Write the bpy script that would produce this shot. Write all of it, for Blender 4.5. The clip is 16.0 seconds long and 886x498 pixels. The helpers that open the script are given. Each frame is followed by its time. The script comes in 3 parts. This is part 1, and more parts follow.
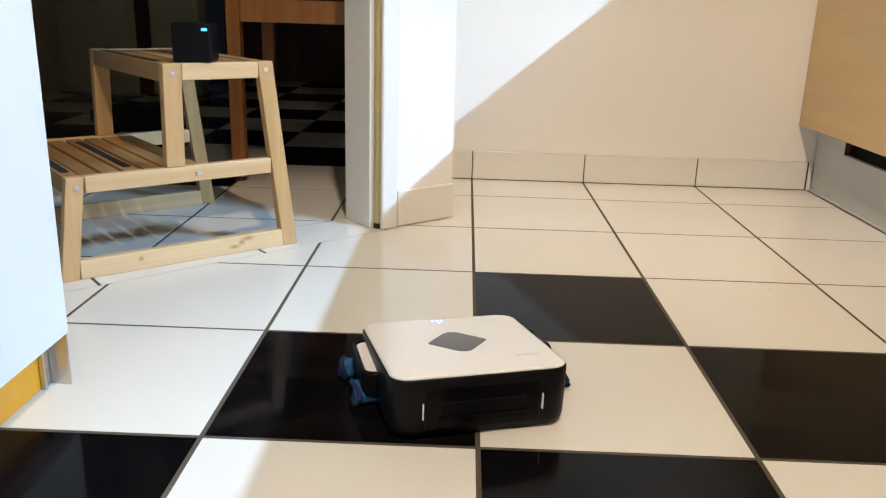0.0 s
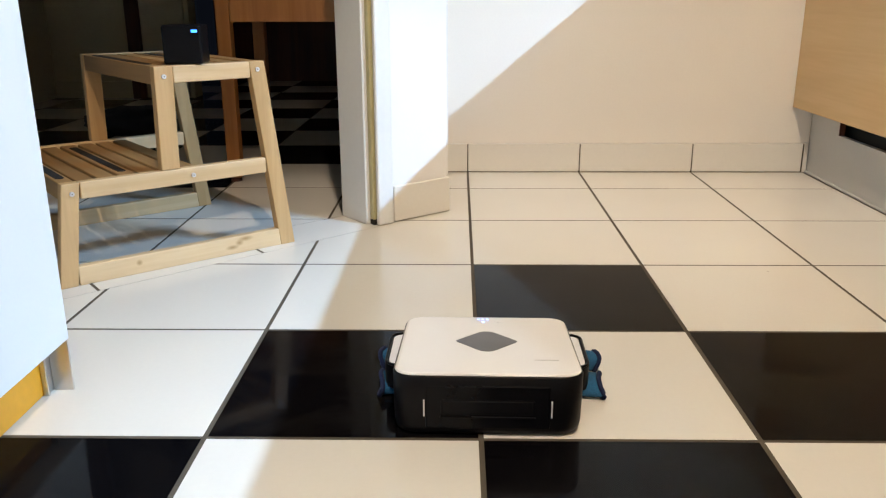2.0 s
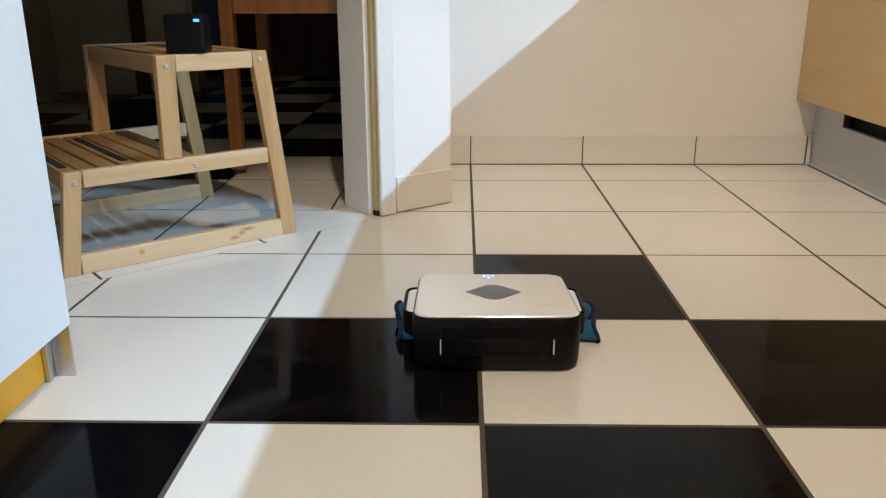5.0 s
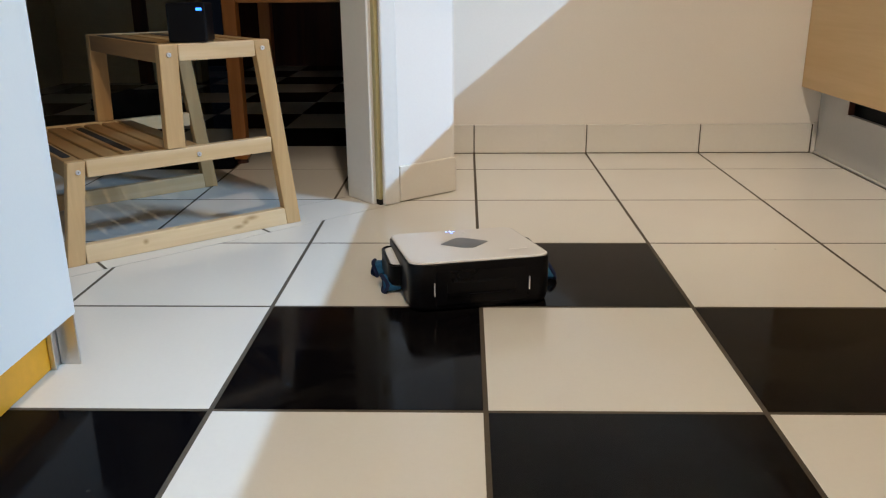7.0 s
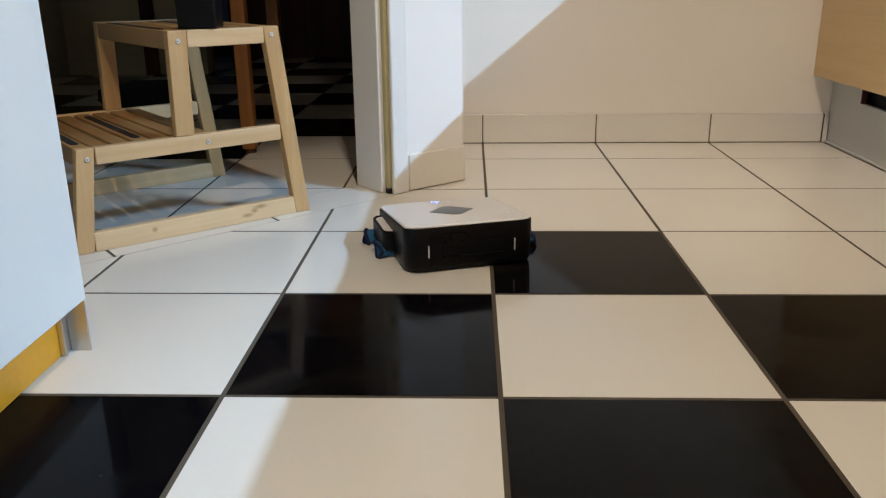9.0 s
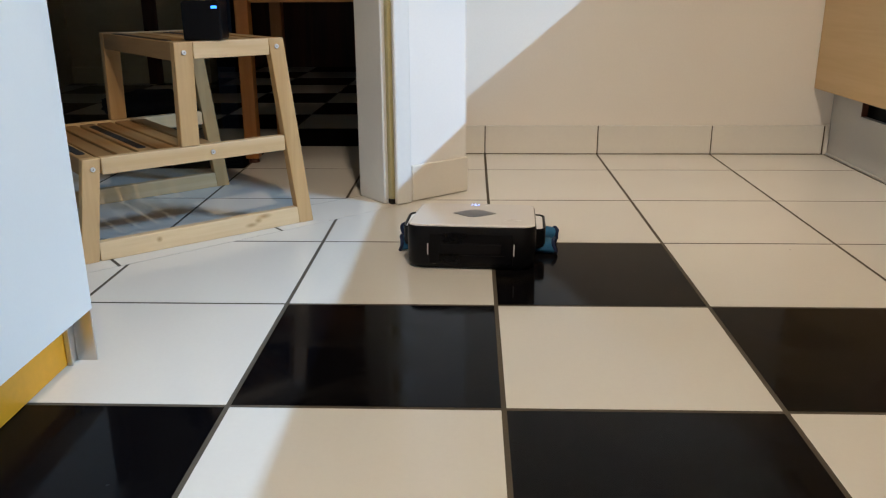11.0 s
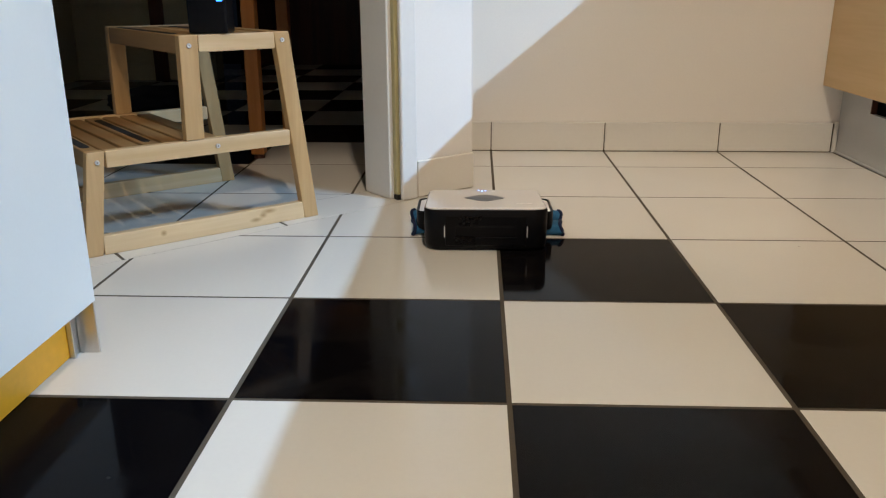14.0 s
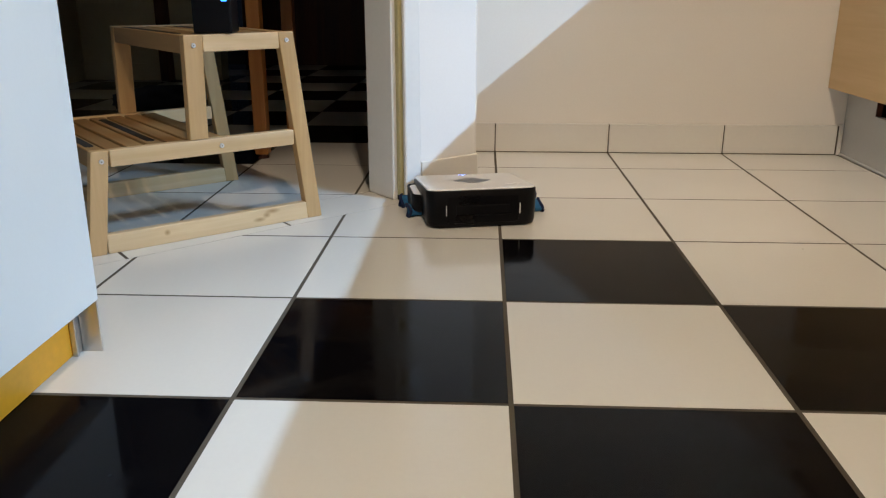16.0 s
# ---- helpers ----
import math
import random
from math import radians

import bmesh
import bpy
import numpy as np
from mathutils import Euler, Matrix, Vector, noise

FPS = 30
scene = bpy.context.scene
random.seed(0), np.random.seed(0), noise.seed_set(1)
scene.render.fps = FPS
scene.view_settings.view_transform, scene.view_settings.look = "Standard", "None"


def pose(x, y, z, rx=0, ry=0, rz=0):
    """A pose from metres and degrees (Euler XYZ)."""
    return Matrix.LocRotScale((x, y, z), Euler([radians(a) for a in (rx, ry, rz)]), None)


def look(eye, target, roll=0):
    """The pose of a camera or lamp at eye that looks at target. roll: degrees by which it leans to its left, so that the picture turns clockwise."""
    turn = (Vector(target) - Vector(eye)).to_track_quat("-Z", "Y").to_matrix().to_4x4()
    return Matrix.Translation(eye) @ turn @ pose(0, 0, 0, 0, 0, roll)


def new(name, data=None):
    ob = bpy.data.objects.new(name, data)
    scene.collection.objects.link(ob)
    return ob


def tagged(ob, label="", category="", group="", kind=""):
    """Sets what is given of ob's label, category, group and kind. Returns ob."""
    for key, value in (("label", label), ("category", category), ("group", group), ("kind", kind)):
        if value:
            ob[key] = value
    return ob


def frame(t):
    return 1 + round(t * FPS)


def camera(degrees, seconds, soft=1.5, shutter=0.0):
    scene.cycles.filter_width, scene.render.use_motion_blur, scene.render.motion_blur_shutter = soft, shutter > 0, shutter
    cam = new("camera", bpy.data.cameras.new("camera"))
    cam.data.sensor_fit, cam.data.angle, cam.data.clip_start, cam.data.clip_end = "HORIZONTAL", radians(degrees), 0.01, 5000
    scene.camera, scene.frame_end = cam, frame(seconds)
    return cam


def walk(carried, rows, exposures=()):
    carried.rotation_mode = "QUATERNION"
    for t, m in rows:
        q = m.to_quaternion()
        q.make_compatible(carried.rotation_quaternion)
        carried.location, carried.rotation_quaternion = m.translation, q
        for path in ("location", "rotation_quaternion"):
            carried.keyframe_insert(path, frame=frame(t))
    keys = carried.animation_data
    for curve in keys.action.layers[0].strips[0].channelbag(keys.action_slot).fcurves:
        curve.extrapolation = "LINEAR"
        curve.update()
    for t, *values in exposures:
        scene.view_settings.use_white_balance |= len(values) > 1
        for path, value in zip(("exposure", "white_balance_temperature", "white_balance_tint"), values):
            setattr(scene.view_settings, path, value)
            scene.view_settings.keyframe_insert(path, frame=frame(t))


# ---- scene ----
cam = camera(56.8, 16.0, soft=1.2)
PATH = [
    (0, (-0.031, -0.869, 0.509), (-0.07, 1.045, -0.07), 1.7),
    (0.5, (-0.031, -0.87, 0.506), (-0.064, 1.041, -0.083), 0.8),
    (1, (-0.023, -0.871, 0.507), (-0.059, 1.038, -0.09), 0.4),
    (1.5, (-0.025, -0.871, 0.508), (-0.06, 1.037, -0.089), 0.1),
    (2, (-0.028, -0.87, 0.508), (-0.065, 1.04, -0.084), -0.2),
    (2.5, (-0.028, -0.872, 0.507), (-0.066, 1.039, -0.079), 0.1),
    (3, (-0.027, -0.872, 0.503), (-0.064, 1.039, -0.084), 0.4),
    (3.5, (-0.028, -0.873, 0.502), (-0.066, 1.04, -0.082), 0.3),
    (4, (-0.025, -0.875, 0.5), (-0.068, 1.037, -0.084), -0.1),
    (6.5, (-0.024, -0.871, 0.487), (-0.075, 1.029, -0.134), -0.4),
    (7, (-0.024, -0.874, 0.49), (-0.08, 1.026, -0.13), -0.5),
    (7.5, (-0.029, -0.875, 0.492), (-0.083, 1.026, -0.125), -0.4),
    (8, (-0.034, -0.873, 0.491), (-0.087, 1.029, -0.125), -0.2),
    (8.5, (-0.038, -0.87, 0.48), (-0.096, 1.027, -0.151), -0.3),
    (9, (-0.036, -0.867, 0.475), (-0.103, 1.029, -0.158), -0.6),
    (11.5, (-0.041, -0.875, 0.483), (-0.109, 1.028, -0.128), -0.3),
    (12, (-0.04, -0.872, 0.479), (-0.108, 1.031, -0.133), -0.4),
    (12.5, (-0.043, -0.87, 0.477), (-0.109, 1.034, -0.132), -0.3),
    (13, (-0.038, -0.874, 0.479), (-0.11, 1.031, -0.128), -0.2),
    (13.5, (-0.04, -0.866, 0.472), (-0.118, 1.037, -0.136), -0.1),
    (14, (-0.041, -0.867, 0.471), (-0.122, 1.035, -0.143), -0.2),
    (14.5, (-0.042, -0.867, 0.473), (-0.124, 1.034, -0.142), -0.0),
    (15, (-0.041, -0.867, 0.472), (-0.128, 1.034, -0.145), -0.0),
    (15.5, (-0.04, -0.868, 0.472), (-0.13, 1.034, -0.139), -0.1),
    (16, (-0.039, -0.867, 0.47), (-0.13, 1.035, -0.141), -0.0),
]
walk(cam, [(t, look(eye, target, roll)) for t, eye, target, roll in PATH],
     exposures=[(0, 0.0), (2.5, -0.02), (3.5, -0.12), (4.2, -0.22), (6.3, -0.52), (16, -0.56)])

# ---- light ----
world = bpy.data.worlds.new("night")
scene.world = world
world.use_nodes = True
world.node_tree.nodes["Background"].inputs[0].default_value = (0.02, 0.025, 0.04, 1)
world.node_tree.nodes["Background"].inputs[1].default_value = 0.15


def area_lamp(name, m, size_x, size_y, power, colour):
    data = bpy.data.lights.new(name, "AREA")
    data.shape, data.size, data.size_y = "RECTANGLE", size_x, size_y
    data.energy, data.color = power, colour
    ob = new(name, data)
    ob.matrix_world = m
    return ob


# warm kitchen ceiling spotlight, added back-wall fill, cool tube under the wall unit
SPOT_AT = (0.20, -1.03, 2.38)
WARM = (1.0, 0.812, 0.625)


def spot_lamp(eye, target, power, degrees, blend):
    data = bpy.data.lights.new("spot_or_fill_glow", "SPOT")
    data.energy, data.color, data.spot_size, data.spot_blend, data.shadow_soft_size = power, WARM, radians(degrees), blend, 0.028
    new("spot_or_fill_glow", data).matrix_world = look(eye, target)


spot_lamp(SPOT_AT, (0.22, -1.08, 0), 152, 102, 0.14)
# second warm lamp, added only to brighten the back wall
spot_lamp((0.12, -0.935, 2.38), (0.60, 1.55, 0.46), 164, 54, 1.0)
area_lamp("tube_glow", pose(1.360, 0.15, 1.352), 0.006, 0.42, 106, (0.385, 0.652, 1.0))

# ---- materials ----


def nodes_of(name):
    m = bpy.data.materials.new(name)
    m.use_nodes = True
    return m, m.node_tree.nodes, m.node_tree.links, m.node_tree.nodes["Principled BSDF"]


def coords(n, l, scale=(1, 1, 1)):
    c = n.new("ShaderNodeTexCoord")
    mp = n.new("ShaderNodeMapping")
    mp.inputs["Scale"].default_value = scale
    l.new(c.outputs["Object"], mp.inputs["Vector"])
    return mp.outputs["Vector"]


def surface(name, colour, rough=0.5, metal=0.0, vary=0.08, fine=60, coarse=5, bump=0.05, stretch=(1, 1, 1), rough_vary=0.08, coat=0.0, per_piece=0.0, spec=0.5, specks=None, smear=0.0):
    """Base colour varied at two scales, with roughness variation and fine relief."""
    m, n, l, b = nodes_of(name)
    v = coords(n, l, stretch)
    big = n.new("ShaderNodeTexNoise")
    big.inputs["Scale"].default_value, big.inputs["Detail"].default_value = coarse, 5
    small = n.new("ShaderNodeTexNoise")
    small.inputs["Scale"].default_value, small.inputs["Detail"].default_value = fine, 4
    l.new(v, big.inputs["Vector"])
    l.new(v, small.inputs["Vector"])
    mix = n.new("ShaderNodeMath")
    mix.operation = "ADD"
    l.new(big.outputs["Fac"], mix.inputs[0])
    l.new(small.outputs["Fac"], mix.inputs[1])
    src = mix.outputs[0]
    if per_piece:
        info = n.new("ShaderNodeObjectInfo")
        pm = n.new("ShaderNodeMath")
        pm.operation = "MULTIPLY_ADD"
        l.new(info.outputs["Random"], pm.inputs[0])
        pm.inputs[1].default_value = per_piece
        l.new(src, pm.inputs[2])
        src = pm.outputs[0]
    rng = n.new("ShaderNodeMapRange")
    rng.inputs["From Min"].default_value, rng.inputs["From Max"].default_value = 0.6, 1.4 + per_piece
    rng.inputs["To Min"].default_value, rng.inputs["To Max"].default_value = 1 - vary, 1 + vary
    l.new(src, rng.inputs["Value"])
    col = n.new("ShaderNodeVectorMath")
    col.operation = "SCALE"
    col.inputs[0].default_value = colour
    l.new(rng.outputs[0], col.inputs["Scale"])
    paint = col.outputs["Vector"]
    if specks:
        dot = n.new("ShaderNodeTexVoronoi")
        dot.inputs["Scale"].default_value = 7.0
        near = n.new("ShaderNodeMapRange")
        near.inputs["From Min"].default_value, near.inputs["From Max"].default_value = 0.008, 0.020
        near.inputs["To Min"].default_value, near.inputs["To Max"].default_value = 0.55, 0.0
        own = n.new("ShaderNodeVectorMath")
        own.operation = "ADD"
        who = n.new("ShaderNodeObjectInfo")
        l.new(who.outputs["Random"], own.inputs[0])
        l.new(v, own.inputs[1])
        l.new(own.outputs["Vector"], dot.inputs["Vector"])
        l.new(dot.outputs["Distance"], near.inputs["Value"])
        dirt = n.new("ShaderNodeMix")
        dirt.data_type = "RGBA"
        l.new(near.outputs[0], dirt.inputs["Factor"])
        l.new(paint, dirt.inputs["A"])
        dirt.inputs["B"].default_value = (*specks, 1)
        paint = dirt.outputs["Result"]
    l.new(paint, b.inputs["Base Color"])
    rr = n.new("ShaderNodeMapRange")
    rr.inputs["From Min"].default_value, rr.inputs["From Max"].default_value = 0.3, 0.7
    rr.inputs["To Min"].default_value, rr.inputs["To Max"].default_value = max(0.02, rough - rough_vary), min(1, rough + rough_vary)
    l.new(big.outputs["Fac"], rr.inputs["Value"])
    rough_out = rr.outputs[0]
    if smear:
        # dried wiping marks: patches where the glaze is duller
        wipe = n.new("ShaderNodeTexNoise")
        wipe.inputs["Scale"].default_value, wipe.inputs["Detail"].default_value, wipe.inputs["Distortion"].default_value = 6.0, 6, 1.6
        shift = n.new("ShaderNodeVectorMath")
        shift.operation = "MULTIPLY_ADD"
        shift.inputs[1].default_value = (5, 9, 7)
        which = n.new("ShaderNodeObjectInfo")
        l.new(which.outputs["Random"], shift.inputs[0])
        l.new(v, shift.inputs[2])
        l.new(shift.outputs["Vector"], wipe.inputs["Vector"])
        dull = n.new("ShaderNodeMapRange")
        dull.inputs["From Min"].default_value, dull.inputs["From Max"].default_value = 0.50, 0.62
        dull.inputs["To Min"].default_value, dull.inputs["To Max"].default_value = 0.0, smear
        l.new(wipe.outputs["Fac"], dull.inputs["Value"])
        both = n.new("ShaderNodeMath")
        both.operation = "ADD"
        l.new(rough_out, both.inputs[0])
        l.new(dull.outputs[0], both.inputs[1])
        rough_out = both.outputs[0]
        film = n.new("ShaderNodeMapRange")
        film.inputs["From Min"].default_value, film.inputs["From Max"].default_value = 0.47, 0.60
        l.new(wipe.outputs["Fac"], film.inputs["Value"])
        much = n.new("ShaderNodeMath")
        much.operation = "MULTIPLY"
        l.new(film.outputs[0], much.inputs[0])
        l.new(which.outputs["Random"], much.inputs[1])
        dust = n.new("ShaderNodeMix")
        dust.data_type = "RGBA"
        l.new(much.outputs[0], dust.inputs["Factor"])
        l.new(paint, dust.inputs["A"])
        dust.inputs["B"].default_value = (0.010, 0.0085, 0.007, 1)
        l.new(dust.outputs["Result"], b.inputs["Base Color"])
    l.new(rough_out, b.inputs["Roughness"])
    b.inputs["Metallic"].default_value = metal
    b.inputs["Coat Weight"].default_value = coat
    b.inputs["Specular IOR Level"].default_value = spec
    if bump:
        bp = n.new("ShaderNodeBump")
        bp.inputs["Strength"].default_value, bp.inputs["Distance"].default_value = bump, 0.002
        l.new(small.outputs["Fac"], bp.inputs["Height"])
        l.new(bp.outputs["Normal"], b.inputs["Normal"])
    return m


def wood(name, light, dark, along="X", rough=0.45, scale=1.0, knots_at=()):
    """Straight-grained wood: rings stretched along one axis, pores and a slow drift of tone."""
    m, n, l, b = nodes_of(name)
    s = {"X": (1.2, 22, 22), "Y": (22, 1.2, 22), "Z": (22, 22, 1.2)}[along]
    v = coords(n, l, tuple(a * scale for a in s))
    info = n.new("ShaderNodeObjectInfo")
    off = n.new("ShaderNodeVectorMath")
    off.operation = "MULTIPLY_ADD"
    off.inputs[1].default_value = (37, 19, 53)
    l.new(info.outputs["Random"], off.inputs[0])
    l.new(v, off.inputs[2])
    ring = n.new("ShaderNodeTexNoise")
    ring.inputs["Scale"].default_value, ring.inputs["Detail"].default_value, ring.inputs["Distortion"].default_value = 1.3, 5, 0.9
    pore = n.new("ShaderNodeTexNoise")
    pore.inputs["Scale"].default_value, pore.inputs["Detail"].default_value = 9, 3
    l.new(off.outputs["Vector"], ring.inputs["Vector"])
    l.new(off.outputs["Vector"], pore.inputs["Vector"])
    add = n.new("ShaderNodeMath")
    add.operation = "MULTIPLY_ADD"
    add.inputs[1].default_value = 0.35
    l.new(pore.outputs["Fac"], add.inputs[0])
    l.new(ring.outputs["Fac"], add.inputs[2])
    pm = n.new("ShaderNodeMath")
    pm.operation = "MULTIPLY_ADD"
    pm.inputs[1].default_value = 0.25
    l.new(info.outputs["Random"], pm.inputs[0])
    l.new(add.outputs[0], pm.inputs[2])
    ramp = n.new("ShaderNodeValToRGB")
    ramp.color_ramp.elements[0].position, ramp.color_ramp.elements[1].position = 0.50, 0.98
    ramp.color_ramp.elements[0].color = (*light, 1)
    ramp.color_ramp.elements[1].color = (*dark, 1)
    l.new(pm.outputs[0], ramp.inputs["Fac"])
    out = ramp.outputs["Color"]
    for centre, radii in knots_at:
        # a knot: dark core that fades along the grain, its rim frayed by the rings
        kv = coords(n, l)
        gap = n.new("ShaderNodeVectorMath")
        gap.operation = "SUBTRACT"
        gap.inputs[1].default_value = centre
        l.new(kv, gap.inputs[0])
        size = n.new("ShaderNodeVectorMath")
        size.operation = "DIVIDE"
        size.inputs[1].default_value = radii
        l.new(gap.outputs["Vector"], size.inputs[0])
        far = n.new("ShaderNodeVectorMath")
        far.operation = "LENGTH"
        l.new(size.outputs["Vector"], far.inputs[0])
        fray = n.new("ShaderNodeMath")
        fray.operation = "MULTIPLY_ADD"
        fray.inputs[1].default_value = 1.3
        l.new(ring.outputs["Fac"], fray.inputs[0])
        l.new(far.outputs["Value"], fray.inputs[2])
        kr = n.new("ShaderNodeMapRange")
        kr.inputs["From Min"].default_value, kr.inputs["From Max"].default_value = 0.7, 1.7
        kr.inputs["To Min"].default_value, kr.inputs["To Max"].default_value = 0.75, 0.0
        l.new(fray.outputs[0], kr.inputs["Value"])
        km = n.new("ShaderNodeMix")
        km.data_type = "RGBA"
        l.new(kr.outputs[0], km.inputs["Factor"])
        l.new(out, km.inputs["A"])
        km.inputs["B"].default_value = (dark[0] * 0.55, dark[1] * 0.42, dark[2] * 0.25, 1)
        out = km.outputs["Result"]
    l.new(out, b.inputs["Base Color"])
    b.inputs["Roughness"].default_value = rough
    bp = n.new("ShaderNodeBump")
    bp.inputs["Strength"].default_value, bp.inputs["Distance"].default_value = 0.12, 0.001
    l.new(pore.outputs["Fac"], bp.inputs["Height"])
    l.new(bp.outputs["Normal"], b.inputs["Normal"])
    return m


def glow(name, colour, strength):
    m, n, l, b = nodes_of(name)
    b.inputs["Base Color"].default_value = (*colour, 1)
    b.inputs["Emission Color"].default_value = (*colour, 1)
    b.inputs["Emission Strength"].default_value = strength
    return m


M_TILE_W = surface("cream_glazed_tile", (0.72, 0.69, 0.63), 0.16, spec=0.35, vary=0.025, fine=140, coarse=3, bump=0.015, rough_vary=0.05, per_piece=0.4, specks=(0.20, 0.16, 0.11))
M_TILE_B = surface("black_glazed_tile", (0.0035, 0.0032, 0.004), 0.075, spec=0.05, vary=0.25, fine=90, coarse=7, bump=0.004, rough_vary=0.04, per_piece=0.4, specks=(0.05, 0.048, 0.045), smear=0.10)
M_GROUT = surface("dark_grout", (0.080, 0.064, 0.044), 0.9, vary=0.25, fine=300, coarse=9, bump=0.3)
M_WALL = surface("cream_plaster", (0.80, 0.75, 0.68), 0.8, vary=0.02, fine=180, coarse=3, bump=0.10)
M_WHITE_WALL = surface("white_plaster", (0.74, 0.72, 0.69), 0.75, vary=0.02, fine=160, coarse=3, bump=0.10)
M_SKIRT = surface("skirting_tile", (0.69, 0.66, 0.60), 0.35, vary=0.03, fine=120, coarse=5, bump=0.0, rough_vary=0.02, per_piece=0.3)
M_FRAME = surface("white_lacquered_frame", (0.69, 0.69, 0.67), 0.4, vary=0.025, fine=90, coarse=6, bump=0.01, rough_vary=0.03)
M_SEAL = surface("yellowed_seal", (0.42, 0.38, 0.20), 0.55, vary=0.12, fine=80, coarse=12, bump=0.05)
M_LAMINATE = surface("white_laminate", (0.78, 0.80, 0.79), 0.38, vary=0.012, fine=220, coarse=4, bump=0.0, rough_vary=0.02)
M_ORANGE = surface("orange_plinth", (0.80, 0.36, 0.02), 0.45, vary=0.06, fine=90, coarse=6, bump=0.03)
M_ALU = surface("brushed_aluminium", (0.62, 0.60, 0.57), 0.32, metal=0.9, vary=0.08, fine=50, coarse=8, bump=0.05, stretch=(1, 1, 0.1))
M_GREYKICK = surface("grey_plinth", (0.46, 0.45, 0.42), 0.4, vary=0.03, fine=120, coarse=5, bump=0.03)
M_BEECH = wood("beech_veneer", (0.58, 0.39, 0.19), (0.50, 0.32, 0.14), "Y", 0.4, 0.6)
M_STOOL = wood("stool_birch", (0.73, 0.55, 0.33), (0.59, 0.40, 0.205), "X", 0.5, 0.9,
               knots_at=(((-0.098, 0.0, 0.022), (0.006, 0.02, 0.006)), ((0.092, 0.0, 0.015), (0.014, 0.02, 0.005)), ((0.122, 0.0, 0.029), (0.017, 0.02, 0.006)), ((0.108, 0.0, 0.022), (0.009, 0.02, 0.006))))
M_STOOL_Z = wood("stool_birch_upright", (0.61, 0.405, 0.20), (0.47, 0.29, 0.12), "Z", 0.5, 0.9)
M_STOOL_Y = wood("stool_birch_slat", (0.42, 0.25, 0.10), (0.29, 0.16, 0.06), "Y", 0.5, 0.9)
M_CHAIR = wood("orange_stained_wood", (0.48, 0.21, 0.055), (0.36, 0.135, 0.03), "Z", 0.4)
M_BLACK = surface("black_plastic", (0.004, 0.004, 0.005), 0.36, spec=0.14, vary=0.15, fine=200, coarse=8, bump=0.03)
M_BLACK_GLOSS = surface("black_gloss_plastic", (0.0035, 0.0035, 0.0045), 0.28, spec=0.14, vary=0.15, fine=200, coarse=8, bump=0.01)
M_SHELL = surface("white_gloss_shell", (0.82, 0.80, 0.79), 0.12, vary=0.012, fine=200, coarse=4, bump=0.0, rough_vary=0.04)
M_BADGE = surface("grey_button", (0.11, 0.11, 0.115), 0.4, vary=0.06, fine=200, coarse=8, bump=0.02)
M_CLOTH = surface("blue_microfibre", (0.018, 0.115, 0.25), 0.95, vary=0.35, fine=500, coarse=30, bump=0.5)
M_CLOTH_EDGE = surface("navy_hem", (0.004, 0.013, 0.058), 0.9, vary=0.3, fine=400, coarse=30, bump=0.4)
M_STEEL = surface("zinc_bolt", (0.74, 0.73, 0.72), 0.42, metal=0.5, vary=0.08, fine=200, coarse=20, bump=0.02)
# near-black paint that stands in for the shade inside gaps and holes
M_RECESS_SHADE = surface("recess_shade", (0.01, 0.009, 0.008), 0.8, vary=0.1, bump=0.0)
M_LETTER = surface("pale_grey_print", (0.60, 0.58, 0.57), 0.4, vary=0.03, bump=0.0)
M_STRIP = surface("white_strip", (0.80, 0.79, 0.76), 0.25, vary=0.02, bump=0.0)
M_ANTISLIP = surface("black_antislip", (0.012, 0.012, 0.013), 0.8, vary=0.2, fine=500, coarse=20, bump=0.4)
M_LED = glow("blue_led", (0.03, 0.20, 1.0), 5)
M_LED_W = glow("white_led", (0.16, 0.30, 1.0), 6)
M_LAMP = glow("lamp_diffuser", (1.0, 0.86, 0.68), 3)
M_TUBE = glow("tube_diffuser", (0.8, 0.9, 1.0), 4)
M_BAG = surface("dark_blue_cloth", (0.012, 0.016, 0.028), 0.9, vary=0.3, fine=300, coarse=12, bump=0.4)
M_DARK_GRAIN = wood("dark_red_grain", (0.10, 0.03, 0.015), (0.05, 0.015, 0.01), "Z", 0.5)
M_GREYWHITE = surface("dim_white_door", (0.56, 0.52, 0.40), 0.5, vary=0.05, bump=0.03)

# ---- mesh helpers ----


def mesh_of(name, bm, material, smooth=False):
    me = bpy.data.meshes.new(name)
    bmesh.ops.recalc_face_normals(bm, faces=bm.faces)
    bm.to_mesh(me)
    bm.free()
    for mt in material if isinstance(material, (list, tuple)) else [material]:
        me.materials.append(mt)
    if smooth:
        for p in me.polygons:
            p.use_smooth = True
    return me


def part(name, bm, material, parent=None, label="", smooth=False, m=None):
    ob = new(name, mesh_of(name, bm, material, smooth))
    if parent is not None:
        ob.parent = parent
    if m is not None:
        ob.matrix_basis = m
    if label:
        tagged(ob, label)
    return ob


def empty(name, m, label, category, group="", kind=""):
    ob = new(name)
    ob.empty_display_size = 0.05
    ob.matrix_basis = m
    return tagged(ob, label, category, group, kind)


def box(x0, y0, z0, x1, y1, z1, bevel=0.0, seg=2, bm=None):
    own = bmesh.new()
    bmesh.ops.create_cube(own, size=1)
    for v in own.verts:
        v.co = Vector((x0 if v.co.x < 0 else x1, y0 if v.co.y < 0 else y1, z0 if v.co.z < 0 else z1))
    if bevel:
        bmesh.ops.bevel(own, geom=own.edges[:], offset=bevel, segments=seg, affect="EDGES", profile=0.5)
    if bm is None:
        return own
    return merge(bm, own)


